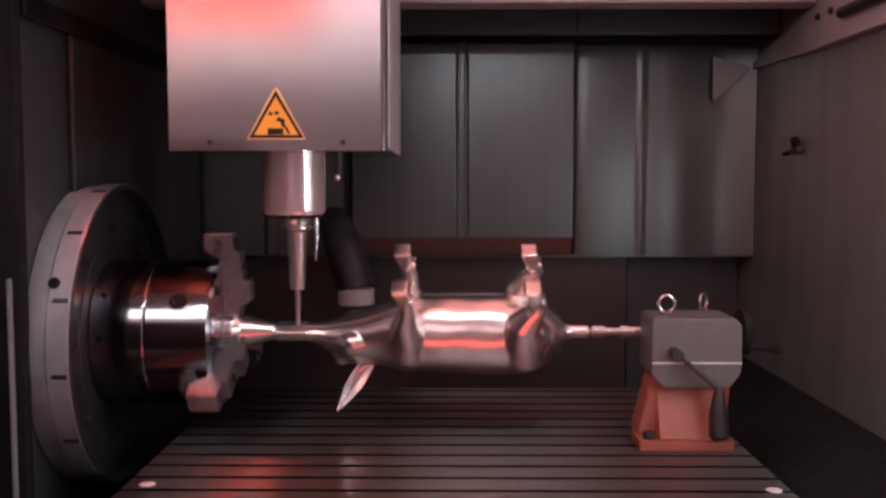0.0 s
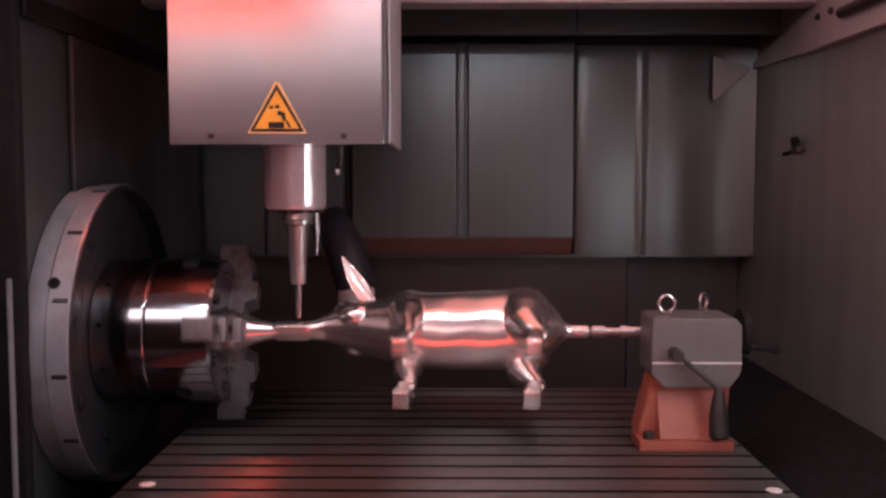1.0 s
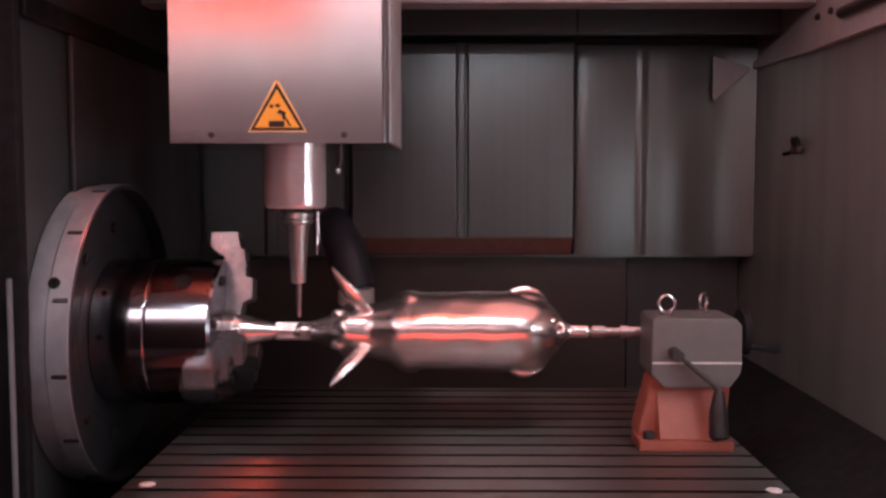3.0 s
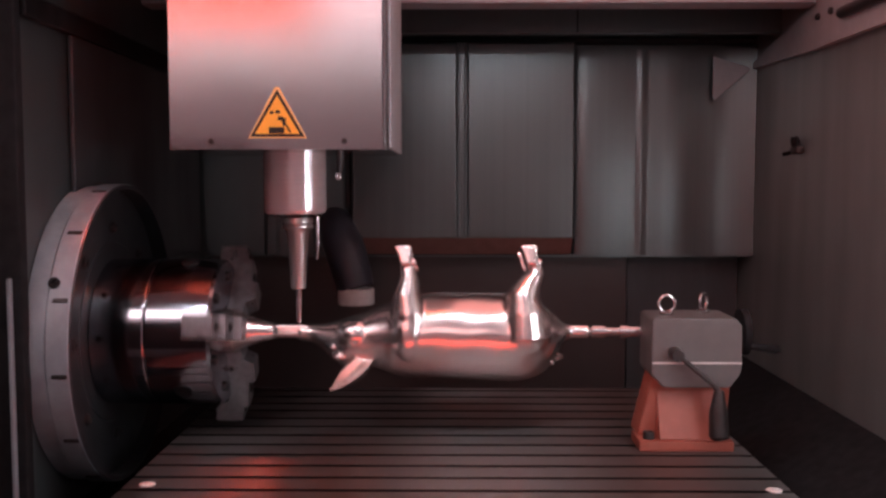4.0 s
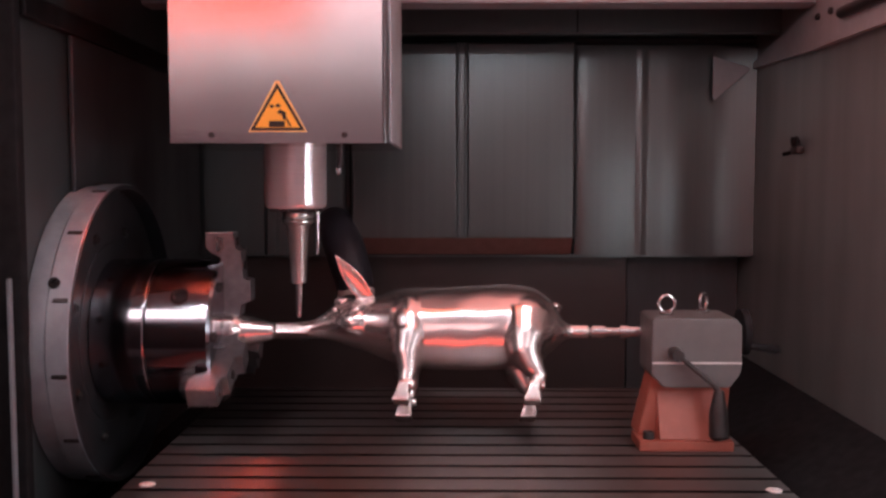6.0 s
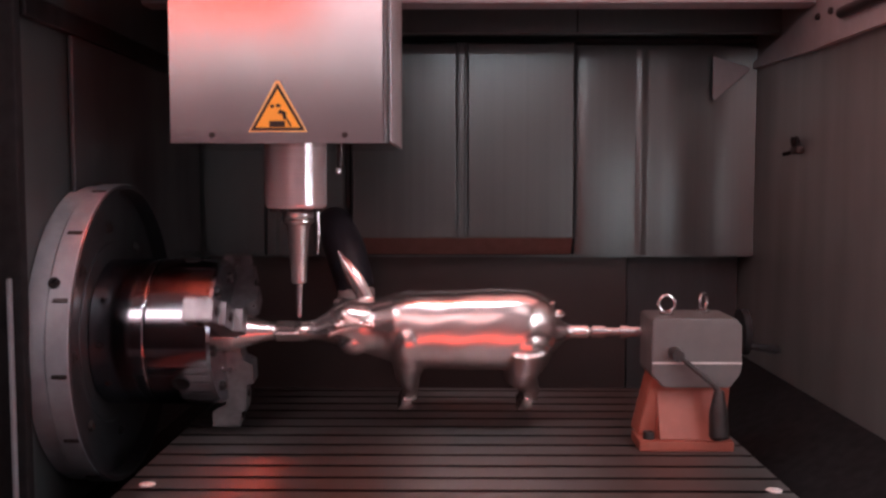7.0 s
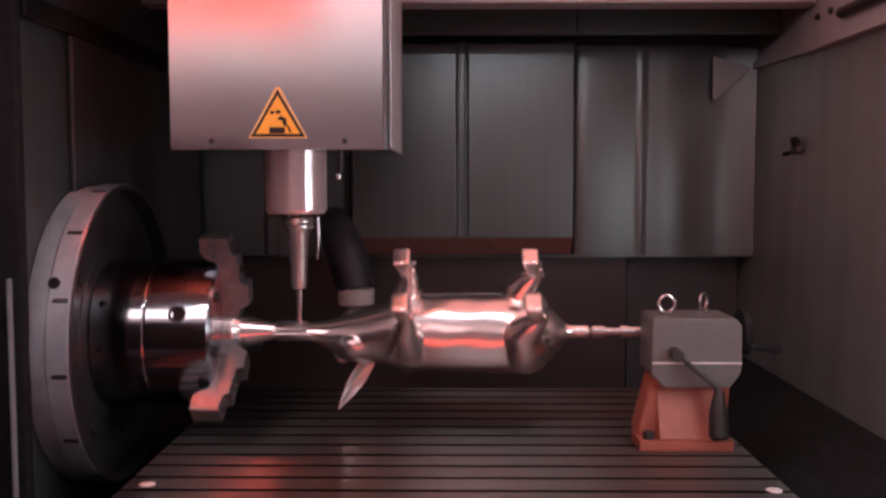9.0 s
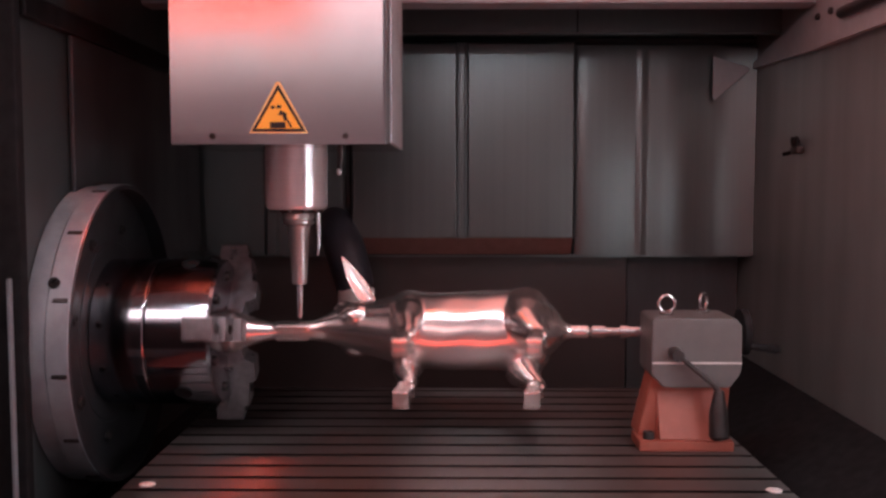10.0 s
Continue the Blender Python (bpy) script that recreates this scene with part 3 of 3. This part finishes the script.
# ---- tailstock ----
def tailstock():
    t = thing("tailstock", "grey painted tailstock, foot coloured for red light, bolted to the table", "tailstock", pose(0.415, 0, 0))
    # red light on foot, pedestal and rib is painted as base colour
    part("foot", box(-0.099, 0.060, -0.105, -0.028, 0.0, 0.018, 0.003), M_CASTR, t)
    part("pedestal", prism([(-0.096, 0.018), (-0.070, 0.125), (0.064, 0.125), (0.056, 0.018)], -0.066, -0.002, "y", 0.004), M_CASTR, t)
    part("rib", prism([(-0.098, 0.018), (-0.060, 0.110), (-0.045, 0.110), (-0.045, 0.018)], -0.052, 0.052, "x", 0.003), M_CASTR, t, m=pose(-0.012, -0.0, 0))
    part("head_block", prism([(-0.074, 0.225), (-0.078, 0.221), (-0.078, 0.128), (-0.058, 0.106), (0.055, 0.106), (0.068, 0.125), (0.074, 0.135), (0.074, 0.212), (0.062, 0.225)],
                             -0.092, 0.014, "y", 0.004), M_CAST, t)
    part("seam", box(-0.077, 0.0735, -0.0935, -0.0925, 0.1475, 0.1505), M_CAP, t, "pale parting line")
    for x, y, rz in ((-0.044, -0.045, 0), (0.028, -0.012, 50)):
        e = part("eyebolt", lathe([(0, 0), (0, 0.011), (0.004, 0.012), (0.006, 0.009), (0.006, 0)], "z", 24), M_STEEL, t, "steel lifting eye", pose(x, y, 0.225, 0, 0, rz))
        part("ring", pipe([(0.0138 * math.cos(a), 0, 0.0185 + 0.0142 * math.sin(a)) for a in [2 * math.pi * i / 32 for i in range(32)]], 0.0029, 10, closed=True), M_STEEL, e)
    lv = part("clamp_lever", pipe([(-0.040, -0.112, 0.166), (-0.020, -0.114, 0.150), (0.018, -0.116, 0.118), (0.030, -0.116, 0.104)], [0.0042, 0.0042, 0.0046, 0.0052], 12), M_LEVER, t,
              "blackened clamping lever")
    part("hub", lathe([(-0.012, 0), (-0.012, 0.010), (0.016, 0.011), (0.018, 0.009), (0.018, 0)], "y", 24), M_LEVER, lv, m=pose(-0.040, -0.108, 0.166))
    part("grip", pipe([(0.029, -0.116, 0.108), (0.028, -0.117, 0.072), (0.030, -0.118, 0.032), (0.031, -0.118, 0.026)], [0.008, 0.0150, 0.0165, 0.012], 20), M_LEVER, lv,
         "black tapered grip")
    for x in (-0.080, 0.046):
        part("foot_bolt", bolt_bm(0.010, 0.012), M_LEVER, t, m=pose(x, -0.085, 0.018))
    q = part("quill", lathe([(-0.076, 0), (-0.076, 0.010), (-0.100, 0.010), (-0.101, 0.0125), (-0.117, 0.0125), (-0.118, 0.008), (-0.142, 0.0075), (-0.143, 0.0122), (-0.166, 0.0122),
                             (-0.168, 0.009), (-0.178, 0.002), (-0.178, 0)], "x", 32), M_STEEL, t, "bright steel live centre", pose(0, 0, AXIS))
    w = part("handwheel", lathe([(0.074, 0), (0.074, 0.016), (0.096, 0.015), (0.096, 0.040), (0.108, 0.042), (0.110, 0.036), (0.104, 0.018), (0.118, 0.012), (0.118, 0)], "x", 48), M_BLACK, t,
             "black handwheel", pose(0, 0, AXIS))
    part("crank", pipe([(0.106, -0.032, -0.020), (0.150, -0.032, -0.026), (0.158, -0.032, -0.026)], [0.006, 0.008, 0.006], 14), M_BLACK, w)


# ---- spindle head ----
HX = -0.272


def spindle_head():
    t = thing("spindle_head", "brushed stainless milling head with an orange warning triangle", "milling head", pose(HX, 0, 0.5115))
    rim = [(-0.170, 0.14), (-0.170, -0.197), (-0.167, -0.2)]
    rim += [(0.161 + 0.010 * math.sin(a), -0.190 - 0.010 * math.cos(a)) for a in [radians(15 * i) for i in range(7)]] + [(0.171, 0.14)]
    part("housing", prism(rim, 0.0, 0.50, "z"), M_HEAD, t)
    # pale sheet replaces the grey that the side face would mirror
    part("side_sheen", box(0.1712, 0.1740, -0.176, 0.138, 0.003, 0.498, 0.001, 1), M_PALE, t, "side sheet paled to stand in for its reflection")
    for x in (-0.103, 0.103):
        part("screw", bolt_bm(0.0045, 0.002), M_LEVER, t, m=pose(x, -0.2, 0.0125, 90))
    # warning sign: a triangle with a dark border and simple dark marks
    sg = part("warning_sign", prism([(-0.0455, 0.017), (0.0455, 0.017), (0.003, 0.0955), (-0.003, 0.0955)], -0.2012, -0.2002, "y"), M_RIM, t, "orange warning triangle")
    part("border", prism([(-0.0425, 0.0192), (0.0425, 0.0192), (0.0, 0.0922)], -0.2016, -0.2011, "y"), M_INK, sg)
    part("field", prism([(-0.0345, 0.0238), (0.0345, 0.0238), (0.0, 0.083)], -0.2020, -0.2015, "y"), M_YELLOW, sg)
    for q in ([(-0.013, 0.0245), (0.011, 0.0245), (0.011, 0.034), (-0.013, 0.034)], [(-0.011, 0.054), (-0.006, 0.054), (-0.006, 0.059), (-0.011, 0.059)],
              [(-0.002, 0.055), (0.004, 0.055), (0.004, 0.060), (-0.002, 0.060)], [(0.000, 0.045), (0.003, 0.052), (0.014, 0.047), (0.013, 0.044)],
              [(0.006, 0.046), (0.012, 0.046), (0.015, 0.036), (0.009, 0.036)], [(0.013, 0.037), (0.016, 0.037), (0.022, 0.026), (0.018, 0.026)],
              [(-0.012, 0.056), (0.006, 0.057), (0.006, 0.0578), (-0.012, 0.0568)]):
        part("pictogram_bar", prism(q, -0.2024, -0.2019, "y"), M_INK, sg)
    nose = part("spindle_nose", lathe([(0.002, 0), (0.002, 0.055), (-0.098, 0.055), (-0.103, 0.0535), (-0.106, 0.050), (-0.106, 0)], "z", 72), M_NOSE, t, "polished spindle nose", pose(-0.007, 0, 0))
    for k in range(10):
        a = radians(36 * k + 9)
        part("ring_bolt", lathe([(-0.106, 0), (-0.106, 0.005), (-0.111, 0.005), (-0.112, 0.004), (-0.112, 0)], "z", 12), M_LEVER, nose, m=pose(0.042 * math.cos(a), 0.042 * math.sin(a), 0))
    part("drive_ring", lathe([(-0.104, 0), (-0.104, 0.036), (-0.110, 0.036), (-0.112, 0.034), (-0.112, 0)], "z", 48), M_LEVER, nose)
    h = part("tool_holder", lathe([(-0.112, 0), (-0.112, 0.026), (-0.118, 0.0275), (-0.121, 0.0275), (-0.124, 0.024), (-0.127, 0.0275), (-0.131, 0.0275), (-0.135, 0.020), (-0.142, 0.0188),
                                   (-0.200, 0.0150), (-0.236, 0.0135), (-0.239, 0.012), (-0.239, 0)], "z", 48), M_HOLD, t, "slim tapered tool holder", pose(-0.003, 0, 0))
    part("cutter", lathe([(-0.239, 0), (-0.239, 0.0062), (-0.272, 0.0060), (-0.276, 0.0052), (-0.296, 0.0050), (-0.3005, 0.0034), (-0.302, 0)], "z", 20), M_STEEL, h, "carbide ball cutter")
    part("coolant_pipe", pipe([(0.070, 0.02, 0.003), (0.070, 0.02, -0.022), (0.067, 0.015, -0.040)], [0.007, 0.007, 0.004], 12), M_LEVER, t, "dark coolant pipe")
    part("pipe_tip", lathe([(-0.046, 0), (-0.046, 0.004), (-0.040, 0.0055), (-0.034, 0.0045), (-0.034, 0)], "z", 16), M_STEEL, t, "bright pipe tip", pose(0.067, 0.015, 0))
    part("air_jet", pipe([(0.026, 0.03, -0.10), (0.027, 0.03, -0.150), (0.026, 0.028, -0.190)], [0.006, 0.005, 0.003], 12), M_STEEL, t, "slim steel air jet")
    return t


# ---- lamps, some added for reflections, and an unseen workshop behind ----
def lamps():
    for name, label, x0, x1, y0, y1, z, mt in (
            ("strip_lamp", "white strip lamp under the chamber roof", -0.13, 0.37, -0.595, -0.565, 0.935, M_WHITE),
            # short strip is an addition that draws the chuck's white line
            ("strip_lamp", "short unseen white strip added for the chuck's white line", -0.665, -0.525, -0.80, -0.77, 0.935, M_WHITE),
            ("status_lamp", "glowing red status strip under the chamber roof", -0.516, -0.476, -0.262, -0.236, 0.935, M_RED)):
        t = thing(name, label, "lamp", pose(0, 0, 0))
        part("casing", box(x0 - 0.01, x1 + 0.01, y0 - 0.01, y1 + 0.01, z + 0.004, 0.9595, 0.003), M_RING, t)
        part("diffuser", box(x0, x1, y0, y1, z, z + 0.0035), mt, t, "glowing diffuser")
        if name == "status_lamp":
            # plates added to hold the red off wall, ring and head
            part("shade", box(x0 - 0.018, x0 - 0.013, y0 - 0.05, y1 + 0.03, z - 0.20, 0.9595, 0.001), M_BLACK, t, "black plate added to block red spill")
            part("shade", box(x0 - 0.012, x1 + 0.012, y1 + 0.031, y1 + 0.036, z - 0.14, 0.9595, 0.001), M_BLACK, t, "black plate added to block red spill")
            part("shade", box(x1 + 0.013, x1 + 0.018, y0 - 0.05, y1 + 0.03, z - 0.10, 0.9595, 0.001), M_BLACK, t, "black plate added to block red spill")


def door_lamps():
    t = thing("jamb_lamp", "upright white lamp strip at the door edge", "lamp", pose(X_R - 0.001, -0.80, 0))
    part("casing", box(-0.02, 0, -0.06, 0.06, 0.22, 0.53, 0.004), M_RING, t)
    part("diffuser", box(-0.026, -0.0205, -0.052, -0.008, 0.24, 0.51), M_JAMBL, t, "glowing diffuser")
    part("diffuser", box(-0.026, -0.0205, 0.014, 0.052, 0.24, 0.51), M_JAMBL, t, "glowing diffuser")
    # unseen extra strip, there for the spindle nose's reflection
    t = thing("jamb_lamp", "second upright strip added for a white band on the nose", "lamp", pose(X_R - 0.001, -0.46, 0))
    part("casing", box(-0.02, 0, -0.045, 0.045, 0.22, 0.53, 0.004), M_RING, t)
    part("diffuser", box(-0.026, -0.0205, -0.035, 0.035, 0.24, 0.51), M_JAMBD, t, "glowing diffuser")
    # unseen glow panels, added so the figure mirrors red and pink
    t = thing("glow_panel", "unseen red glow panel added to redden the figure's belly", "lamp", pose(0.06, -0.66, -0.12), "dim red lamps")
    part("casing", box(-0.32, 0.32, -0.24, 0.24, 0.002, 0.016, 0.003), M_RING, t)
    part("diffuser", box(-0.30, 0.30, -0.22, 0.22, 0.0165, 0.020), M_SILL, t, "red glow face")
    t = thing("glow_panel", "unseen pink glow panel added to lighten the figure's back", "lamp", pose(0.15, -0.40, 0.935), "dim red lamps")
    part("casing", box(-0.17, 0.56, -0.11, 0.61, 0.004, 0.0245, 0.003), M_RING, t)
    part("diffuser", box(-0.16, 0.55, -0.10, 0.60, 0.0, 0.0035), M_ROOFL, t, "pink glow face")
    t = thing("glow_panel", "unseen red glow panel added for orange reflections on the neck", "lamp", pose(-0.06, -0.40, 0.935), "dim red lamps")
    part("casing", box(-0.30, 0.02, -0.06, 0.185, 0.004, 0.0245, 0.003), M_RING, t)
    part("diffuser", box(-0.29, 0.01, -0.05, 0.175, 0.0, 0.0035), M_ROOFR, t, "red glow face")


def workshop():
    s = dict(kind="structure")
    # unseen floor, its red-brown added to tint the figure's flank
    solid("hall_floor", box(-4, 4, -6.0, -0.96, -1.0, -0.95), M_FLOOR, "unseen floor coloured red-brown to tint the figure pink", "floor", **s)
    solid("hall_wall", box(-4, 4, -6.1, -6.0, -1.0, 3.4), M_HALL, "pale workshop wall", "wall", **s)
    solid("hall_wall_side", box(-4.1, -4, -6.1, -0.4, -1.0, 3.4), M_HALL, "pale workshop side wall", "wall", **s)
    solid("hall_wall_far", box(4, 4.1, -6.1, -0.4, -1.0, 3.4), M_HALL, "pale workshop side wall", "wall", **s)
    solid("hall_ceiling", box(-4, 4, -6.1, -0.4, 3.4, 3.5), M_HALL, "pale workshop ceiling", "ceiling", **s)
    solid("front_above", box(-4, 4, -0.96, -0.92, 0.99, 3.4), M_RING, "grey machine front over the door", "wall", **s)
    solid("front_left", box(-4, -1.37, -0.96, -0.92, -1.0, 0.99), M_RING, "grey machine front beside the door", "wall", **s)
    solid("front_right", box(0.80, 4, -0.96, -0.92, -1.0, 0.99), M_RING, "grey machine front beside the door", "wall", **s)
    # unseen panel, added so the chuck's lower half mirrors black
    solid("hub_blocker", box(-1.37, -0.47, -0.96, -0.92, -0.1, 0.55), M_SHUT, "unseen dark panel added to darken the chuck's lower half", "wall", **s)
    solid("front_below", box(-1.37, 0.80, -0.96, -0.92, -1.0, -0.1), M_RING, "grey machine front under the door", "wall", **s)
    # unseen pocket, wide enough for the chuck to mirror the workshop
    solid("chamber_return", prism([(-1.40, -0.92), (-1.37, -0.92), (-1.37, -0.25), (-0.691, -0.25), (-0.691, -0.22), (-1.40, -0.22)], Z_F, 0.96, "z"), M_DARK, "unseen dark pocket, widened for the chuck's reflection", "wall", **s)
    # glowing boards and band behind the camera, added only to be mirrored
    t = thing("reflection_board", "unseen red glow added for the head's reflection", "board", pose(-2.0, -6.0, 1.64))
    part("case", box(-1.7, 0.95, 0.002, 0.06, 0, 1.0, 0.01), M_RING, t)
    part("glow_face", box(-1.68, 0.93, 0.061, 0.066, 0.02, 0.98), M_BOARD, t, "glowing red face")
    t = thing("reflection_board", "unseen pale pink glow added beside the red one", "board", pose(-0.35, -6.0, 1.64))
    part("case", box(-0.68, 0.70, 0.002, 0.06, 0, 1.0, 0.01), M_RING, t)
    part("glow_face", box(-0.66, 0.68, 0.061, 0.066, 0.02, 0.98), M_BOARDP, t, "glowing pink face")
    t = thing("reflection_band", "unseen white glow band added for the head's reflection", "window", pose(0, -6.0, 1.34))
    part("frame", box(-3.0, 0.6, 0.002, 0.04, 0, 0.28, 0.01), M_RING, t)
    for k in range(3):
        part("glow_slab", box(-2.95 + 1.18 * k, -1.81 + 1.18 * k, 0.041, 0.045, 0.02, 0.26), M_BAND, t)
    # added fill panels, the left one widened for the chuck's streak
    for x, w in ((-2.15, 0.75), (1.75, 0.3)):
        t = thing("fill_panel", "unseen glowing panel added for fill and the chuck's streak", "lamp", pose(x, -4.4, 3.4), "panel lamps in the workshop")
        part("casing", box(-w - 0.02, w + 0.02, -1.47, 1.47, -0.08, -0.001, 0.005), M_RING, t)
        part("diffuser", box(-w, w, -1.45, 1.45, -0.09, -0.081), M_TUBE, t, "glowing diffuser")


chamber()
cover()
side_bracket()
gusset()
hose()
nozzle()
door_frame()
machine_table()
rotary_table()
CHUCK = chuck()
PIG = pig()
tailstock()
HEAD = spindle_head()
lamps()
door_lamps()
workshop()


TURNS = [(0.0, -146), (0.2, -127), (0.5, -106), (0.7, -92), (1.0, -69.6), (1.5, -30), (2.0, 3), (2.5, 36), (3.0, 77), (3.5, 122), (4.0, 169), (4.25, 193), (4.5, 215), (4.7, 234),
         (4.9, 249), (5.1, 266), (5.3, 280), (5.5, 291.5), (6.0, 330), (6.5, 364), (7.0, 400), (7.5, 437), (8.0, 476), (8.5, 530), (8.8, 566), (9.0, 584), (9.2, 601), (9.4, 616), (9.6, 629), (10.0, 650.4)]


def motions():
    # chuck and workpiece turn as one, on a smooth curve through TURNS
    times = [i * 0.125 for i in range(81)]
    for ob in (CHUCK, PIG):
        walk(ob, [(t, pose(0, 0, AXIS, spline(TURNS, t)[0])) for t in times])
    lift = [(0.0, 0.0, 0.0), (0.2, 0.5, 5), (0.4, 1.0, 9.5), (0.7, 1.2, 10.5), (1.0, 1.5, 11), (1.5, 2, 13), (2.0, 2, 14), (2.5, 2, 13.5), (3.0, 2, 13), (3.5, 2, 11.5), (3.8, 2, 8), (4.0, 2, 2),
            (4.25, 2, 0.5), (4.5, 2, 0), (4.7, 2.1, 5), (4.9, 2.2, 10), (5.2, 2.4, 11), (5.5, 2.5, 11.5), (6.0, 2.5, 13), (6.5, 2.5, 14), (7.0, 3, 13), (7.5, 3, 11.5), (8.0, 3, 11), (8.25, 3, 7),
            (8.5, 3, 1), (8.75, 3, 0.5), (9.0, 3, 2), (9.25, 3.5, 7), (9.5, 4, 10.5), (10.0, 4, 11)]
    walk(HEAD, [(t, pose(HX + dx * 0.0009, 0, 0.5115 + (dz - 11) * 0.00088)) for t, dx, dz in lift])


motions()
